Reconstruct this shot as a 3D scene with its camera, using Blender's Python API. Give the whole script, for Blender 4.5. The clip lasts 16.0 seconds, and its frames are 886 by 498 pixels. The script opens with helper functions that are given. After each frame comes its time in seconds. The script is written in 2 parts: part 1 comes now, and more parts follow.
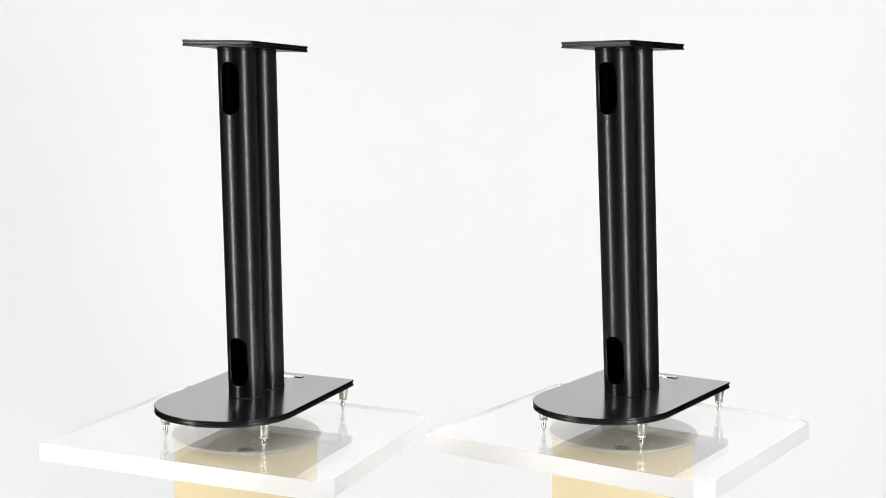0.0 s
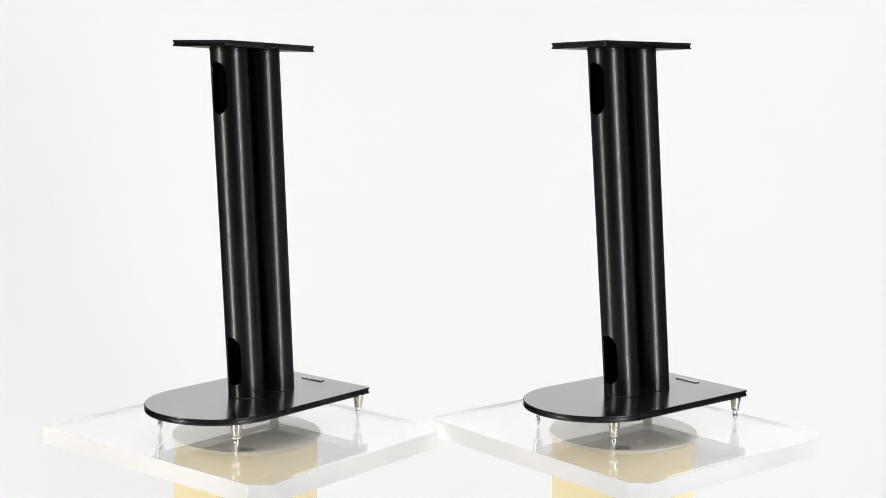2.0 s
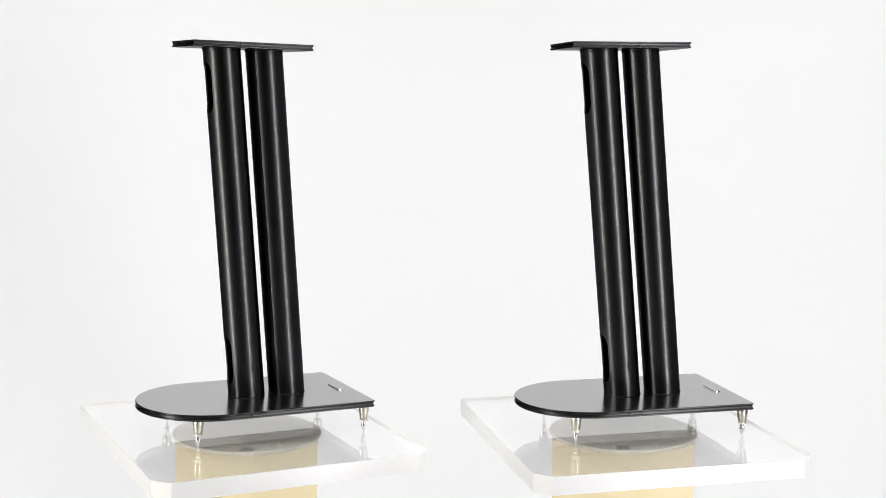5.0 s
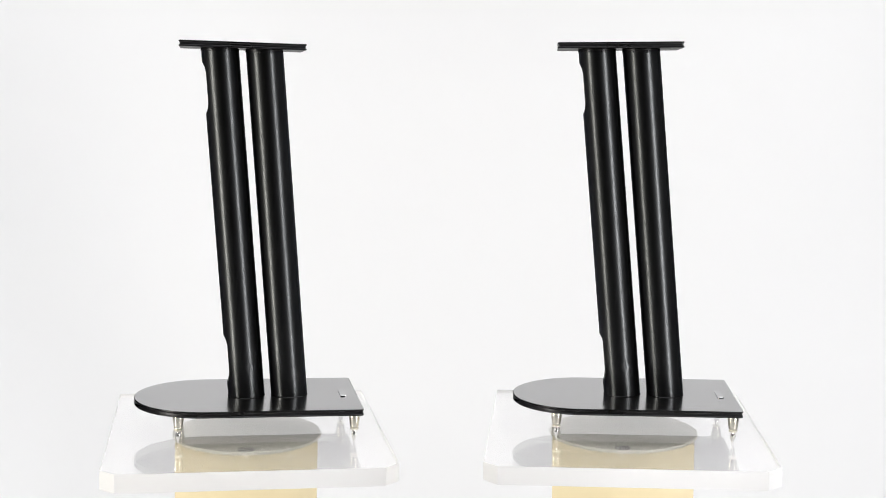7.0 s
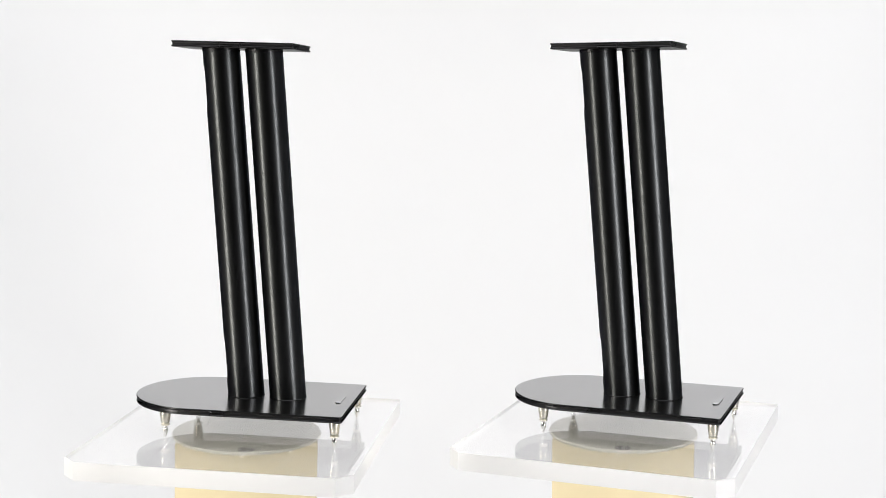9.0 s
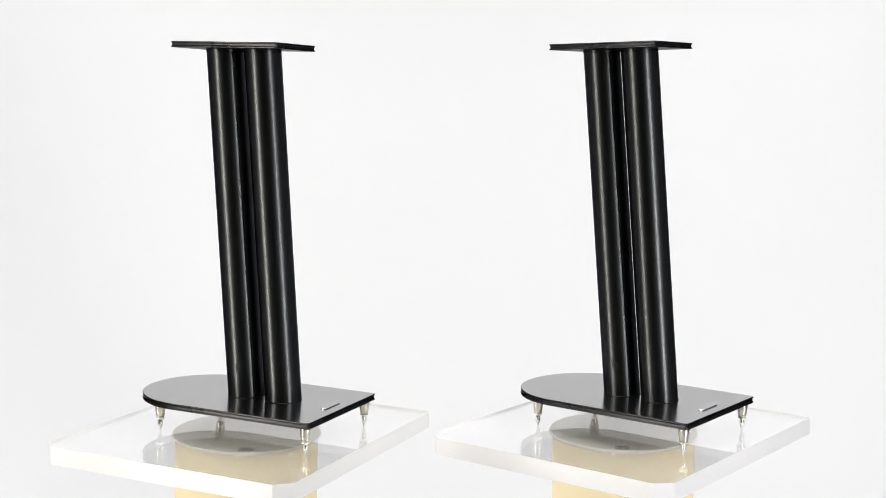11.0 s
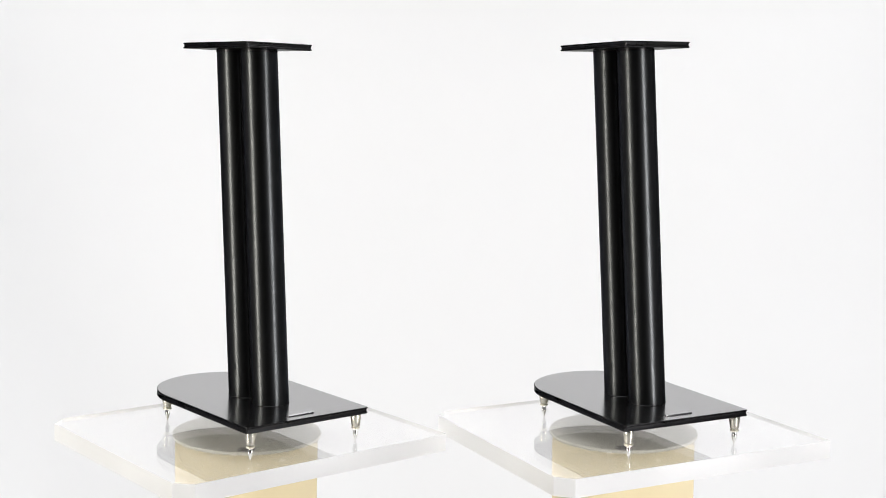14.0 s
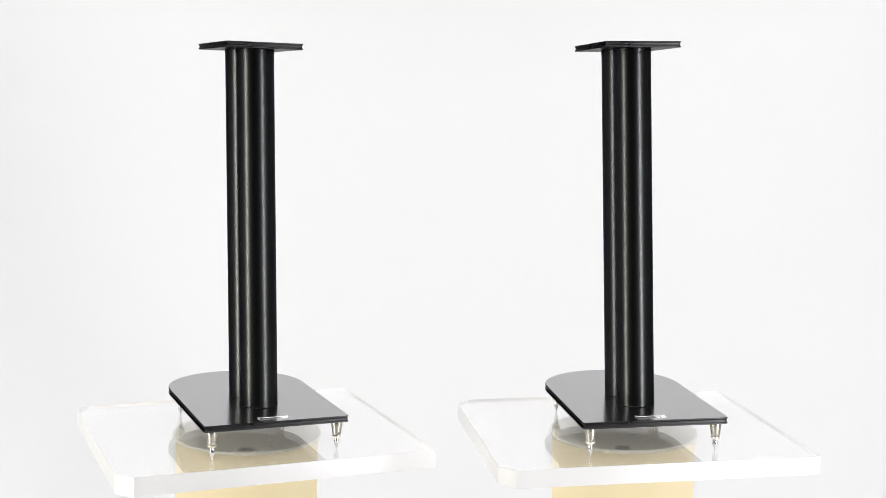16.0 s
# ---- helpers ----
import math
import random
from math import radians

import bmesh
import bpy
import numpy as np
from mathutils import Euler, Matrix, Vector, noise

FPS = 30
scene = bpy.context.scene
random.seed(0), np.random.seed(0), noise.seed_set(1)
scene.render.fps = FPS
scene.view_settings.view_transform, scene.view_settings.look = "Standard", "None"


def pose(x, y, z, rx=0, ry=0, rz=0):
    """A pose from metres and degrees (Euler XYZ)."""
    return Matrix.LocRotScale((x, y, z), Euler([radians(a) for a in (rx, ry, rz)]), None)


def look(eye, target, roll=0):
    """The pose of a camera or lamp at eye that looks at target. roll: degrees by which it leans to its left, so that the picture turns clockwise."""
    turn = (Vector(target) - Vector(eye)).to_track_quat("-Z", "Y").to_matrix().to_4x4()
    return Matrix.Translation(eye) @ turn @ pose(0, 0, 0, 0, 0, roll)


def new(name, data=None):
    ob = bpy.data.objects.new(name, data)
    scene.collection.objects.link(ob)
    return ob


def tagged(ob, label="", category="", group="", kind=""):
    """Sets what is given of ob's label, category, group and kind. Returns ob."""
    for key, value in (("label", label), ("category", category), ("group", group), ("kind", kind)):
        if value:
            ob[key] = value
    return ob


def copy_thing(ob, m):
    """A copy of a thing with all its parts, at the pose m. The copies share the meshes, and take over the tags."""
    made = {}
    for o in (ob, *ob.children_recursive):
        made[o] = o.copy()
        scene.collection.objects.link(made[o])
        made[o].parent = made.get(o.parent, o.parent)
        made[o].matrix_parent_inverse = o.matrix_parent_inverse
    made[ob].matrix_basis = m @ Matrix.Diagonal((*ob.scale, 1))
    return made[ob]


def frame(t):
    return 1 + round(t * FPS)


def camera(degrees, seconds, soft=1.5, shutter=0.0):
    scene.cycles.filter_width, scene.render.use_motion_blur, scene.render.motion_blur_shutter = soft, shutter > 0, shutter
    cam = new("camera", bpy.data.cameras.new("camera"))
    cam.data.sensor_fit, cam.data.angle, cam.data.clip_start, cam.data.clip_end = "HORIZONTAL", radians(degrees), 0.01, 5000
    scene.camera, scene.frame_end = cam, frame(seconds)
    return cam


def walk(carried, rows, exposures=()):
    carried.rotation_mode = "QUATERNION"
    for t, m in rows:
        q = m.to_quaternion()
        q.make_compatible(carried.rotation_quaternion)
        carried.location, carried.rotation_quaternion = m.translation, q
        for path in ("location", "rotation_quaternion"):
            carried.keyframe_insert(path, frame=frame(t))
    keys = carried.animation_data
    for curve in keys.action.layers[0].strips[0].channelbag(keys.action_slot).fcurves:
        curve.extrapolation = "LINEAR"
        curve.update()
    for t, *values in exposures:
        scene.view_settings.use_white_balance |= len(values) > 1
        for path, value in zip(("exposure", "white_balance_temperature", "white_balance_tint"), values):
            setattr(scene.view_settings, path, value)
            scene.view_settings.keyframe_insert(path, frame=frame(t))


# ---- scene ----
cam = camera(38.738, 16.0, soft=0.62)
EYE = (0.0, 0.0, 1.40)
TILT = radians(6.8336)
VIEW = look(EYE, (0.0, math.cos(TILT), 1.40 - math.sin(TILT)), 1.139)
walk(cam, [(0.0, VIEW), (16.0, VIEW)])


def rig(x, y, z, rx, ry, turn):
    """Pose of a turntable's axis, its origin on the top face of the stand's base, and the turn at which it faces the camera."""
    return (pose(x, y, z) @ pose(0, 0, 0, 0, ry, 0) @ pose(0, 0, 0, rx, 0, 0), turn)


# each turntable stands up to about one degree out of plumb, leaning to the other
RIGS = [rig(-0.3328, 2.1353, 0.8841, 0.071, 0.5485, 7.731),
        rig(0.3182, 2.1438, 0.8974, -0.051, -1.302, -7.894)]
PHI0, RATE = 63.0, -8.56      # degrees at the start, degrees a second
SPIN = []                         # (thing, rig) of all that turns


# ---- world and lamps ----
world = bpy.data.worlds.new("studio_air")
world.use_nodes = True
world.node_tree.nodes["Background"].inputs[0].default_value = (1, 1, 1, 1)
world.node_tree.nodes["Background"].inputs[1].default_value = 0.05
scene.world = world


def area_lamp(name, at, to, sx, sy, watts, colour=(1, 1, 1)):
    data = bpy.data.lights.new(name, "AREA")
    data.shape, data.size, data.size_y, data.energy, data.color = "RECTANGLE", sx, sy, watts, colour
    ob = new(name, data)
    ob.matrix_world = look(at, to)
    return ob


area_lamp("overhead_softbox", (0, 2.2, 3.05), (0, 2.2, 0), 2.6, 2.0, 42)
for side in (-1, 1):
    area_lamp("backdrop_lamp_upper", (side * 2.25, 3.3, 3.1), (side * 2.4, 5.0, 0.9), 2.4, 0.5, 26, (0.984, 0.995, 1))
    area_lamp("backdrop_lamp_lower", (side * 2.25, 2.9, 0.12), (side * 2.4, 5.0, 1.9), 2.4, 0.3, 13, (0.984, 0.995, 1))
area_lamp("strip_lamp_left", (-1.556, 1.11, 1.05), (0, 2.2, 1.05), 0.14, 1.9, 27, (1, 0.95, 0.84))
area_lamp("strip_lamp_right", (1.271, 0.79, 1.05), (0, 2.2, 1.05), 0.14, 1.9, 27, (1, 0.98, 0.96))
scene.view_settings.exposure = -0.045


# ---- materials ----
def material(name, base, rough, metal=0.0, noise_scale=40.0, vary=0.15, rough_vary=0.08, bump=0.0, bump_scale=400.0, stretch=(1, 1, 1), **extra):
    """A surface with variation at two scales: broad tone and gloss, and a fine grain."""
    m = bpy.data.materials.new(name)
    m.use_nodes = True
    nt = m.node_tree
    b = nt.nodes["Principled BSDF"]
    b.inputs["Metallic"].default_value = metal
    for k, v in extra.items():
        b.inputs[k.replace("_", " ")].default_value = v
    tc = nt.nodes.new("ShaderNodeTexCoord")
    mp = nt.nodes.new("ShaderNodeMapping")
    mp.inputs["Scale"].default_value = stretch
    nt.links.new(tc.outputs["Object"], mp.inputs["Vector"])
    n1 = nt.nodes.new("ShaderNodeTexNoise")
    n1.inputs["Scale"].default_value, n1.inputs["Detail"].default_value = noise_scale, 6
    n2 = nt.nodes.new("ShaderNodeTexNoise")
    n2.inputs["Scale"].default_value, n2.inputs["Detail"].default_value = bump_scale, 3
    for n in (n1, n2):
        nt.links.new(mp.outputs[0], n.inputs["Vector"])
    mix = nt.nodes.new("ShaderNodeMix")
    mix.data_type = "RGBA"
    nt.links.new(n1.outputs[0], mix.inputs[0])
    mix.inputs[6].default_value = (*[c * (1 - vary) for c in base], 1)
    mix.inputs[7].default_value = (*[min(1, c * (1 + vary)) for c in base], 1)
    nt.links.new(mix.outputs[2], b.inputs["Base Color"])
    mr = nt.nodes.new("ShaderNodeMapRange")
    mr.inputs[1].default_value, mr.inputs[2].default_value = 0.3, 0.7
    mr.inputs[3].default_value, mr.inputs[4].default_value = max(0.02, rough - rough_vary), rough + rough_vary
    nt.links.new(n1.outputs[0], mr.inputs[0])
    nt.links.new(mr.outputs[0], b.inputs["Roughness"])
    if bump:
        bp = nt.nodes.new("ShaderNodeBump")
        bp.inputs["Strength"].default_value, bp.inputs["Distance"].default_value = bump, 0.0004
        nt.links.new(n2.outputs[0], bp.inputs["Height"])
        nt.links.new(bp.outputs[0], b.inputs["Normal"])
    return m


# mid-grey metal colour puts the backdrop's sheen into the black plates' top faces
PLATE_SHEEN = material("plate_sheen_grey", (0.485, 0.485, 0.49), 0.19, 1.0, 14, 0.08, 0.03, 0.02, 300, (1, 12, 1), Specular_Tint=(0.82, 0.82, 0.82, 1))
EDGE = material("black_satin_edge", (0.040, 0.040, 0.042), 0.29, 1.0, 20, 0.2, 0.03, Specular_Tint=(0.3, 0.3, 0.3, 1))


def tube_finish(name, dent=None):
    """Black anodised finish; dent: a shallow dent at that place on the tube."""
    m = material(name, (0.047, 0.049, 0.0515), 0.29, 1.0, 9, 0.06, 0.008, 0.006, 500, Specular_Tint=(0.36, 0.36, 0.37, 1))
    if dent:
        nt = m.node_tree
        tc = nt.nodes["Texture Coordinate"]
        away = nt.nodes.new("ShaderNodeVectorMath")
        away.operation = "DISTANCE"
        away.inputs[1].default_value = dent
        nt.links.new(tc.outputs["Object"], away.inputs[0])
        pit = nt.nodes.new("ShaderNodeMapRange")
        pit.interpolation_type = "SMOOTHSTEP"
        pit.inputs[1].default_value, pit.inputs[2].default_value = 0.0, 0.009
        nt.links.new(away.outputs["Value"], pit.inputs[0])
        bp = nt.nodes.new("ShaderNodeBump")
        bp.inputs["Strength"].default_value, bp.inputs["Distance"].default_value = 1.0, 0.0005
        nt.links.new(pit.outputs[0], bp.inputs["Height"])
        nt.links.new(nt.nodes["Bump"].outputs[0], bp.inputs["Normal"])
        nt.links.new(bp.outputs[0], nt.nodes["Principled BSDF"].inputs["Normal"])
        nt.links.new(bp.outputs[0], nt.nodes["Principled BSDF"].inputs["Coat Normal"])
    return m


TUBE = tube_finish("black_anodised_tube")
DENTED = tube_finish("black_anodised_tube_dented", (0.0030, -0.0304, 0.053))
INNER = material("tube_bore", (0.03, 0.03, 0.032), 0.32, 1.0, 30, 0.2, 0.04)
NICKEL = material("brushed_nickel", (0.58, 0.56, 0.50), 0.22, 1.0, 60, 0.08, 0.05, 0.06, 900, (1, 1, 8))
NUT = material("satin_nickel_nut", (0.74, 0.71, 0.62), 0.34, 1.0, 60, 0.06, 0.04)
CHROME = material("polished_steel", (0.78, 0.78, 0.77), 0.16, 1.0, 60, 0.05, 0.03)
ZINC = material("pale_zinc", (0.36, 0.36, 0.35), 0.28, 1.0, 80, 0.08)
ALU = material("bright_aluminium", (0.50, 0.50, 0.51), 0.22, 1.0, 60, 0.04, 0.03)
YELLOW = material("pale_yellow_board", (0.65, 0.565, 0.37), 0.45, 0, 5, 0.06, 0.06, 0.08, 250, (3, 3, 0.5))
SMOKE = material("smoke_brown_plastic", (0.16, 0.15, 0.13), 0.5, 0, 60, 0.15)
DISC = material("grey_white_disc", (0.48, 0.465, 0.40), 0.5, 0, 25, 0.06, 0.05, 0.05, 500)
WALL = material("grey_studio_paint", (0.28, 0.28, 0.29), 0.8, 0, 2, 0.1, 0.05, 0.1, 60)
PAPER = material("white_paper_sweep", (0.88, 0.88, 0.89), 0.9, 0, 1.3, 0.012, 0.03, 0.04, 90)
DARK = material("dark_studio_paint", (0.035, 0.035, 0.037), 0.8, 0, 2, 0.15, 0.05, 0.1, 60)
ACRYLIC = material("clear_acrylic", (0.985, 0.983, 0.99), 0.0, 0, 3, 0.0, 0.0, Transmission_Weight=0.92, IOR=1.49)
# whitish edge colour stands in for light refracted through the clear slab
PALE_RIM = material("whitened_acrylic_edge", (0.87, 0.875, 0.89), 0.30, 0, 12, 0.015, 0.02, Transmission_Weight=0.45, IOR=1.49)


# ---- mesh helpers ----
def mesh_of(name, bm, mats, smooth=35.0):
    me = bpy.data.meshes.new(name)
    bmesh.ops.recalc_face_normals(bm, faces=bm.faces)
    bm.to_mesh(me)
    bm.free()
    for m in (mats if isinstance(mats, (list, tuple)) else [mats]):
        me.materials.append(m)
    if smooth:
        me.shade_smooth()
        me.set_sharp_from_angle(angle=radians(smooth))
    return me


def part(name, bm, mat, parent, label="", smooth=35.0):
    ob = new(name, mesh_of(name, bm, mat, smooth))
    ob.parent = parent
    if label:
        tagged(ob, label)
    return ob


def arc(cx, cy, r, a0, a1, n):
    return [(cx + r * math.cos(radians(a0 + (a1 - a0) * i / n)), cy + r * math.sin(radians(a0 + (a1 - a0) * i / n))) for i in range(n + 1)]


def rounded_rect(x0, x1, w0, w1, r, n=6):
    return (arc(x1 - r, w0 + r, r, -90, 0, n) + arc(x1 - r, w1 - r, r, 0, 90, n)
            + arc(x0 + r, w1 - r, r, 90, 180, n) + arc(x0 + r, w0 + r, r, 180, 270, n))


def loft(bm, rings, mat=0, caps=True, mats=None):
    """Rings of equal length, from bottom to top, joined into a closed skin."""
    vs = [[bm.verts.new(p) for p in ring] for ring in rings]
    n = len(vs[0])
    for k in range(len(vs) - 1):
        for i in range(n):
            f = bm.faces.new((vs[k][i], vs[k][(i + 1) % n], vs[k + 1][(i + 1) % n], vs[k + 1][i]))
            f.material_index = mats[k] if mats else mat
    if caps:
        bm.faces.new(list(reversed(vs[0]))).material_index = mat
        bm.faces.new(vs[-1]).material_index = mat
    return vs


def lathe(bm, profile, n=32, at=(0, 0, 0), mat=0):
    """A turned solid from (radius, z) rows; ends with radius 0 close to a point."""
    rings = []
    for r, z in profile:
        if r <= 1e-6:
            rings.append([bm.verts.new((at[0], at[1], at[2] + z))])
        else:
            rings.append([bm.verts.new((at[0] + r * math.cos(2 * math.pi * i / n), at[1] + r * math.sin(2 * math.pi * i / n), at[2] + z)) for i in range(n)])
    for a, b in zip(rings, rings[1:]):
        for i in range(n):
            j = (i + 1) % n
            if len(a) == 1:
                f = bm.faces.new((a[0], b[j], b[i]))
            elif len(b) == 1:
                f = bm.faces.new((a[i], a[j], b[0]))
            else:
                f = bm.faces.new((a[i], a[j], b[j], b[i]))
            f.material_index = mat
    if len(rings[0]) > 1:
        bm.faces.new(list(reversed(rings[0]))).material_index = mat
    if len(rings[-1]) > 1:
        bm.faces.new(rings[-1]).material_index = mat


def box_bm(x0, x1, y0, y1, z0, z1, bevel=0.0):
    bm = bmesh.new()
    bmesh.ops.create_cube(bm, size=1)
    bmesh.ops.transform(bm, matrix=Matrix.Translation(((x0 + x1) / 2, (y0 + y1) / 2, (z0 + z1) / 2)) @ Matrix.Diagonal((x1 - x0, y1 - y0, z1 - z0, 1)), verts=bm.verts)
    if bevel:
        bmesh.ops.bevel(bm, geom=bm.edges[:], offset=bevel, segments=2, affect="EDGES", profile=0.5)
    return bm


# ---- the studio ----
def studio():
    # paper sweep: floor, curve and wall in one sheet with thickness
    prof = [(-2.6, 0.0)] + [(y, 0.0) for y in np.linspace(-1.5, 3.6, 12)]
    prof += [(3.6 + 1.4 * math.sin(a), 1.4 - 1.4 * math.cos(a)) for a in np.linspace(0.08, math.pi / 2, 20)]
    prof += [(5.0, 2.2), (5.0, 3.3)]
    back = [(y + 0.004, z - 0.004) for y, z in prof]
    bm = bmesh.new()
    loft(bm, [[(x, y, z) for y, z in prof + back[::-1]] for x in (-2.9, 2.9)], 0, False)
    ob = new("backdrop", mesh_of("backdrop", bm, PAPER))
    tagged(ob, "seamless white paper sweep, floor curving up to wall", "backdrop", kind="structure")
    for name, dims, mat in (("wall_west", (-3.6, -3.45, -2.75, 5.3, -0.1, 3.5), WALL),
                            ("wall_east", (3.45, 3.6, -2.75, 5.3, -0.1, 3.5), WALL),
                            ("wall_south", (-3.45, 3.45, -2.75, -2.62, -0.1, 3.5), DARK),
                            ("wall_north", (-3.45, 3.45, 5.1, 5.25, -0.1, 3.5), DARK),
                            ("ceiling", (-3.45, 3.45, -2.62, 5.1, 3.35, 3.5), WALL),
                            ("floor", (-3.45, 3.45, -2.62, 5.1, -0.1, -0.02), DARK)):
        tagged(new(name, mesh_of(name, box_bm(*dims), mat, 0)), kind="structure")


# ---- the speaker stand ----
SIDE, REAR, FRONT_C = 0.1198, 0.1882, -0.0718
FEET = [(-0.1160, -0.0918), (-0.1160, 0.0918), (0.1738, -0.1034), (0.1738, 0.1034)]
R_TUBE, LEAN = 0.0313, -0.0843
FRONT_X, REAR_X = -0.0025, 0.0711
PLATE, UNDER = 0.0108, 0.5900


def base_outline(inset):
    w = SIDE - inset
    r = max(0.0055 - inset, 0.001)
    x1 = REAR - inset
    return (arc(x1 - r, -w + r, r, -90, 0, 14) + arc(x1 - r, w - r, r, 0, 90, 14) + arc(FRONT_C, 0, w, 90, 270, 64))


def top_outline(inset):
    return rounded_rect(-0.1187 + inset, 0.0873 - inset, -0.0637 + inset, 0.0637 - inset, max(0.004 - inset, 0.001), 14)


def grooved_plate(name, outline, z_top, thick, parent, label):
    """A plate whose edge has two lips and a groove between them."""
    low, high = 0.17 * thick, 0.83 * thick
    groove = [(0.0019 * math.sin(math.pi * k / 8) ** 0.7, low + (high - low) * k / 8) for k in range(1, 8)]
    rows = [(0.0010, 0), (0.0003, 0.0003), (0.0, 0.0009), (0.0, low)] + groove + [(0.0, high), (0.0, thick - 0.0009), (0.0003, thick - 0.0003), (0.0010, thick)]
    bm = bmesh.new()
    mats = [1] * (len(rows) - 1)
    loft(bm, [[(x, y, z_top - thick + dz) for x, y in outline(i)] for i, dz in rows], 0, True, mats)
    # underside takes the dark rim finish, without the top's sheen colour
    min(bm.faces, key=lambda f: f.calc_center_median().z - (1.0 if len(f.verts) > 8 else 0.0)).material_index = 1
    return part(name, bm, [PLATE_SHEEN, EDGE], parent, label, 10)


def tube_mesh(slots, z0, z1):
    """A leaning tube with a wall; slots: (low, high) of stadium openings on its front side."""
    half, n_side, wall = 0.0172, 14, 0.0026
    s_ang = math.asin(half / R_TUBE)
    angs = [math.pi - s_ang + 2 * s_ang * i / n_side for i in range(n_side + 1)]
    rest = 58
    span = 2 * math.pi - 2 * s_ang
    angs += [math.pi + s_ang + span * i / rest for i in range(1, rest)]
    n = len(angs)
    bm = bmesh.new()

    def limits(i, low, high):
        off = R_TUBE * math.sin(angs[i] - math.pi) if i <= n_side else half
        off = max(-half, min(half, off))
        cap = math.sqrt(max(0.0, half * half - off * off))
        return low + half - cap, high - half + cap

    cols = []
    for i, a in enumerate(angs):
        zs = [z0]
        for low, high in slots:
            zs += list(limits(i, low, high))
        zs.append(z1)
        pair = []
        for r in (R_TUBE, R_TUBE - wall):
            pair.append([bm.verts.new((r * math.cos(a) + LEAN * z, r * math.sin(a), z)) for z in zs])
        cols.append(pair)
    rows = 1 + 2 * len(slots)
    for i in range(n):
        j = (i + 1) % n
        for k in range(rows):
            opening = k % 2 == 1 and i < n_side
            if opening:
                continue
            for s in (0, 1):
                a, b = cols[i][s], cols[j][s]
                f = bm.faces.new((a[k], b[k], b[k + 1], a[k + 1]))
                f.material_index = s
        if i < n_side:
            for k in range(1, rows + 1):
                if k < rows + 0 and k >= 1:
                    f = bm.faces.new((cols[i][0][k], cols[j][0][k], cols[j][1][k], cols[i][1][k]))
    for k in range(1, rows, 2):
        for i in (0, n_side):
            f = bm.faces.new((cols[i][0][k], cols[i][0][k + 1], cols[i][1][k + 1], cols[i][1][k]))
    for k in (0, -1):
        for i in range(n):
            j = (i + 1) % n
            bm.faces.new((cols[i][0][k], cols[j][0][k], cols[j][1][k], cols[i][1][k]))
    return bm


def foot(x, y, parent):
    bm = bmesh.new()
    lathe(bm, [(0.0084, 0.0), (0.0092, -0.0006), (0.0094, -0.0022), (0.0092, -0.0075), (0.0068, -0.0222), (0.0058, -0.0232)], 36)
    cone = part("foot", bm, NICKEL, parent, "brushed nickel cone foot on a spike")
    cone.location = (x, y, -PLATE)
    bm = bmesh.new()
    lathe(bm, [(0.0050, -0.0228), (0.0068, -0.0236), (0.0072, -0.0242), (0.0072, -0.0258), (0.0067, -0.0265), (0.0040, -0.0268)], 24)
    part("lock_nut", bm, NUT, cone, "pale satin nickel lock nut")
    bm = bmesh.new()
    lathe(bm, [(0.0036, -0.0262), (0.0034, -0.0288), (0.0036, -0.0306), (0.0047, -0.0346), (0.0044, -0.0364), (0.0008, -0.0470), (0.0, -0.0475)], 24)
    part("spike", bm, CHROME, cone, "polished steel spike")
    return cone


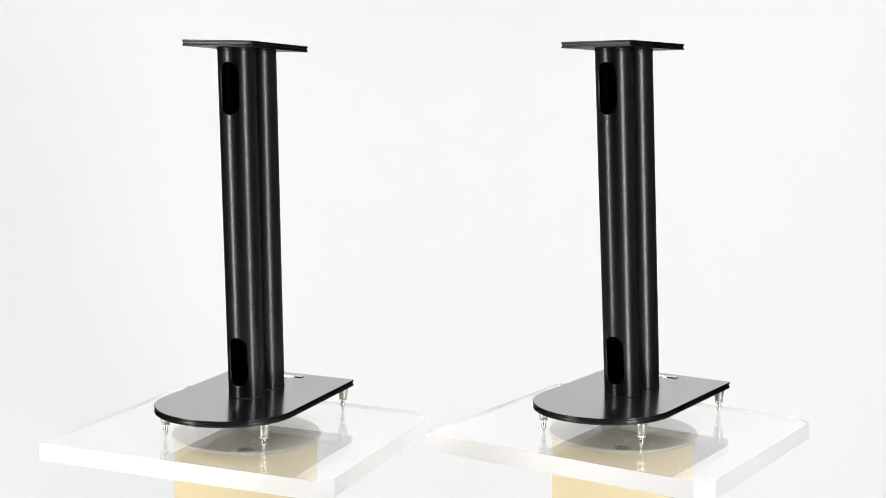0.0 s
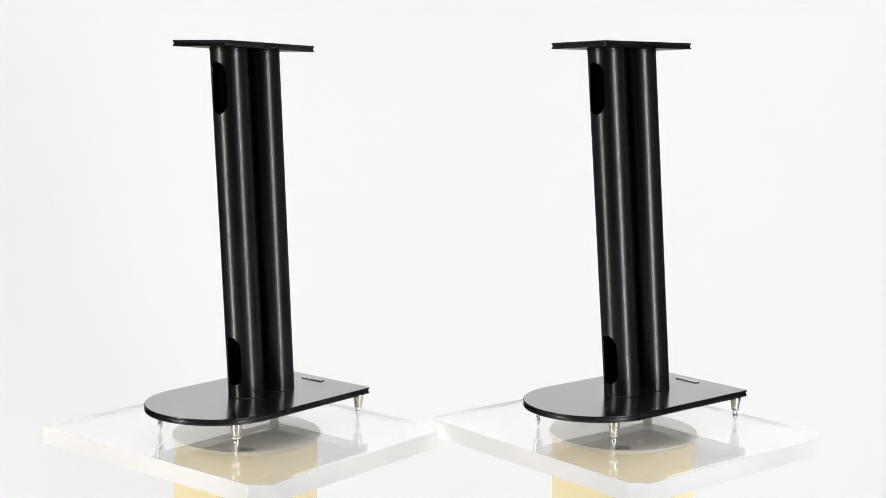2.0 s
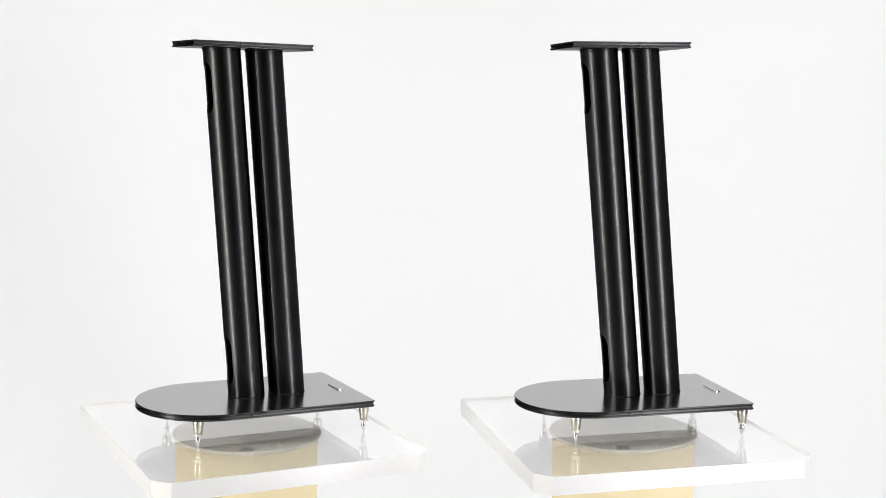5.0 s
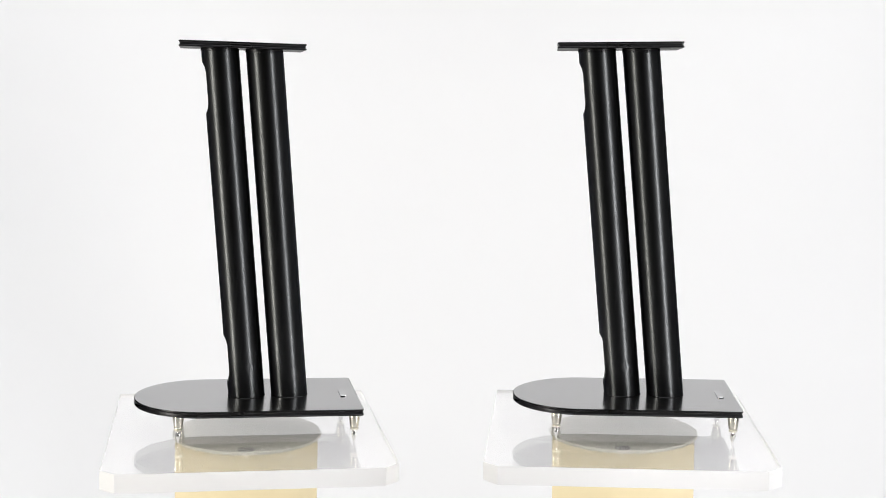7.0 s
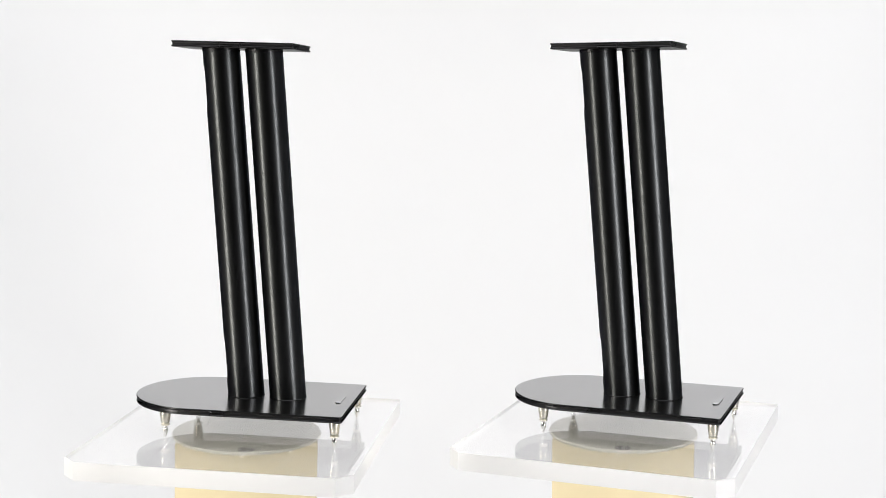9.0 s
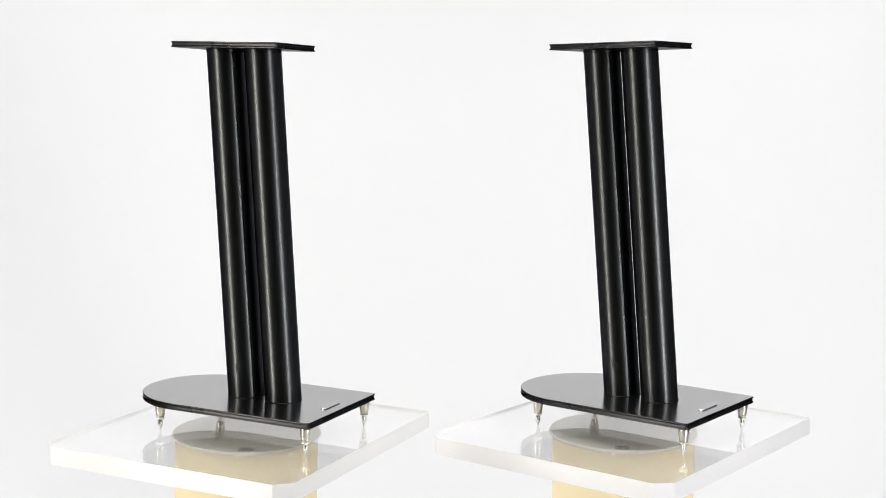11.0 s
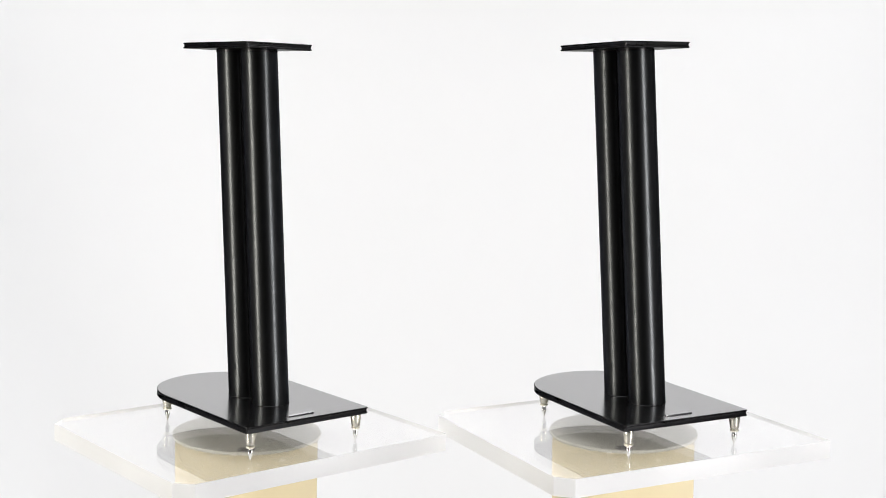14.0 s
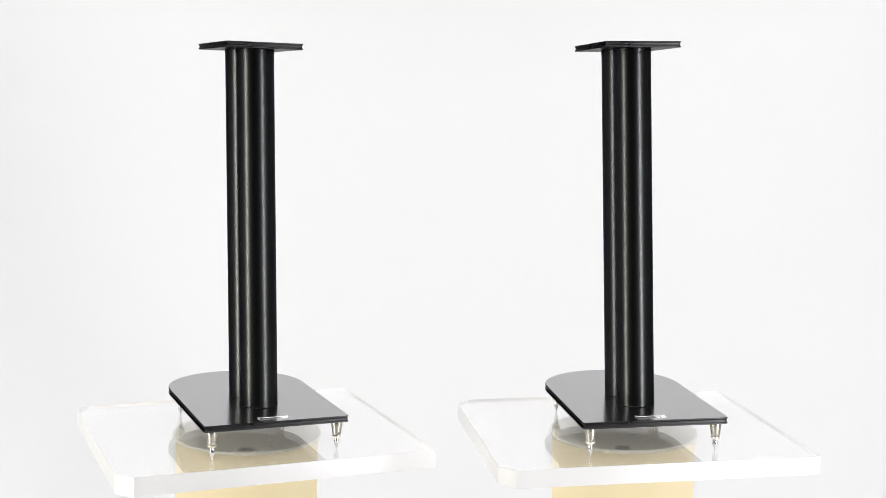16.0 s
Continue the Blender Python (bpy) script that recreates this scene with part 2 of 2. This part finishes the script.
def speaker_stand():
    s = new("speaker_stand")
    tagged(s, "black metal speaker stand, twin leaning tubes on spiked base", "speaker stand", "speaker stands on turntables")
    grooved_plate("base_plate", base_outline, 0.0, PLATE, s, "satin black base plate with rounded front and grooved edge")
    grooved_plate("top_plate", top_outline, 0.600, 0.0100, s, "black rectangular top plate with grooved edge")
    front = part("front_tube", tube_mesh([(0.0215, 0.1060), (0.4815, 0.5670)], 0.0, UNDER), [DENTED, INNER], s, "black tube with two oblong cable openings")
    rear = part("rear_tube", tube_mesh([], 0.0, UNDER), [TUBE, INNER], s)
    front.location, rear.location = (FRONT_X, 0, 0), (REAR_X, 0, 0)
    for tube in (front, rear):
        bm = bmesh.new()
        lathe(bm, [(0.0316, 0.0), (0.0320, 0.0005), (0.0316, 0.0010), (0.0309, 0.0013)], 48)
        part("foot_ring", bm, EDGE, tube)
        bm = bmesh.new()
        lathe(bm, [(0.0309, UNDER - 0.0052), (0.0317, UNDER - 0.0046), (0.0317, UNDER - 0.0002), (0.0309, UNDER)], 48, (LEAN * UNDER, 0, 0))
        part("head_ring", bm, EDGE, tube)
        for a in (-105, -77, 77, 105):
            bm = bmesh.new()
            lathe(bm, [(0.0017, -0.0004), (0.0017, 0.0005), (0.0010, 0.0007), (0.0009, 0.0001)], 12)
            bmesh.ops.transform(bm, matrix=Matrix.Translation((LEAN * 0.5855, 0, 0.5855)) @ pose(0, 0, 0, 0, 0, a) @ pose(R_TUBE, 0, 0, 0, 90, 0), verts=bm.verts)
            part("set_screw", bm, INNER, tube)
    for x, y in FEET:
        foot(x, y, s)
    bm = bmesh.new()
    loft(bm, [[(x, y, z) for x, y in rounded_rect(0.1580 + i, 0.1682 - i, -0.0270 + i, 0.0230 - i, 0.0022)] for i, z in ((0.0, 0.0), (0.0, 0.0014), (0.0006, 0.0020))])
    part("badge", bm, ALU, s, "small bright aluminium badge bar")
    bm = bmesh.new()
    lathe(bm, [(0.0150, -0.0012), (0.0150, 0.0)], 32, (0, 0, -PLATE))
    part("tube_bolt", bm, INNER, s, "dark round bolt plate under the base")
    for x, y in SCREWS:
        bm = bmesh.new()
        lathe(bm, [(0.0016, -0.0042), (0.0042, -0.0030), (0.0046, -0.0010), (0.0052, -0.0008), (0.0052, 0.0)], 16, (x, y, -PLATE))
        part("screw", bm, ZINC, s, "small pale zinc screw head")
    return s


SCREWS = [(x, y) for x in (FRONT_X, REAR_X) for y in (-0.0255, 0.0255)]
SLAB_TOP = -0.0583
SLAB_T = 0.030


def slab_outline(inset):
    """A rectangle with crisp corners; the two corners on one long side are trimmed off straight."""
    a, b, r, c = 0.231 - inset, 0.259 - inset, 0.003, 0.024
    pts = []
    for sx, sy, a0 in ((1, -1, -90), (1, 1, 0), (-1, 1, 90), (-1, -1, 180)):
        if sy < 0:
            two = [(sx * a, sy * (b - c)), (sx * (a - c), sy * b)]
            two = two if sx * sy > 0 else two[::-1]
            pts += two
        else:
            pts += arc(sx * (a - r), sy * (b - r), r, a0, a0 + 90, 5)
    return pts


def acrylic_slab():
    bm = bmesh.new()
    b = 0.0006
    rows = [(b, SLAB_TOP - SLAB_T), (0.0, SLAB_TOP - SLAB_T + b), (0.0, SLAB_TOP - b), (b, SLAB_TOP)]
    loft(bm, [[(x, y, z) for x, y in slab_outline(i)] for i, z in rows], 0, True, [1, 1, 1])
    ob = new("acrylic_slab", mesh_of("acrylic_slab", bm, [ACRYLIC, PALE_RIM], 25))
    ob.visible_shadow = False
    return tagged(ob, "thick clear acrylic slab, edges painted pale with inner light", "acrylic slab", "turntable slabs")


def turntable():
    t = new("turntable")
    tagged(t, "low round grey-white turntable disc on yellow pedestal", "turntable", "turntables")
    top = SLAB_TOP - SLAB_T - 0.0005
    bm = bmesh.new()
    lathe(bm, [(0.1262, top - 0.0055), (0.1278, top - 0.0036), (0.1281, top - 0.0024), (0.1279, top - 0.0012), (0.1266, top)], 96)
    part("disc", bm, DISC, t)
    bm = bmesh.new()
    lathe(bm, [(0.1180, top - 0.0085), (0.1190, top - 0.0080), (0.1190, top - 0.0055), (0.1180, top - 0.0055)], 96)
    part("turntable_base", bm, DISC, t)
    bm = bmesh.new()
    lathe(bm, [(0.0136, top - 0.0004), (0.0136, top + 0.0002), (0.0130, top + 0.0003)], 36, (0, -0.1142, 0))
    part("button", bm, SMOKE, t, "dark round mark near the disc's rim")
    return t


def pedestal(rig_pose):
    top = SLAB_TOP - SLAB_T - 0.0005 - 0.0085
    low = -(rig_pose.translation.z)
    ob = new("pedestal", mesh_of("pedestal", box_bm(-0.1202, 0.1202, -0.047, 0.047, low, top, 0.0015), YELLOW, 25))
    return tagged(ob, "pale yellow rectangular pedestal box standing on white sweep", "pedestal", "pedestals")


def build():
    studio()
    stand, table = speaker_stand(), turntable()
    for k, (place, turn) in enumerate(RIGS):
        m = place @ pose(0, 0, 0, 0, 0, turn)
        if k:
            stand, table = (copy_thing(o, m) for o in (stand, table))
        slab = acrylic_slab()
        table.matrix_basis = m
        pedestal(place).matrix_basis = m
        SPIN.append((stand, k))
        SPIN.append((slab, k))


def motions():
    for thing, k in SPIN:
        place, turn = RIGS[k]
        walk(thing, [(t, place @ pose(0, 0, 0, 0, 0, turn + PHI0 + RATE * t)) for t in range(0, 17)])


build()
motions()
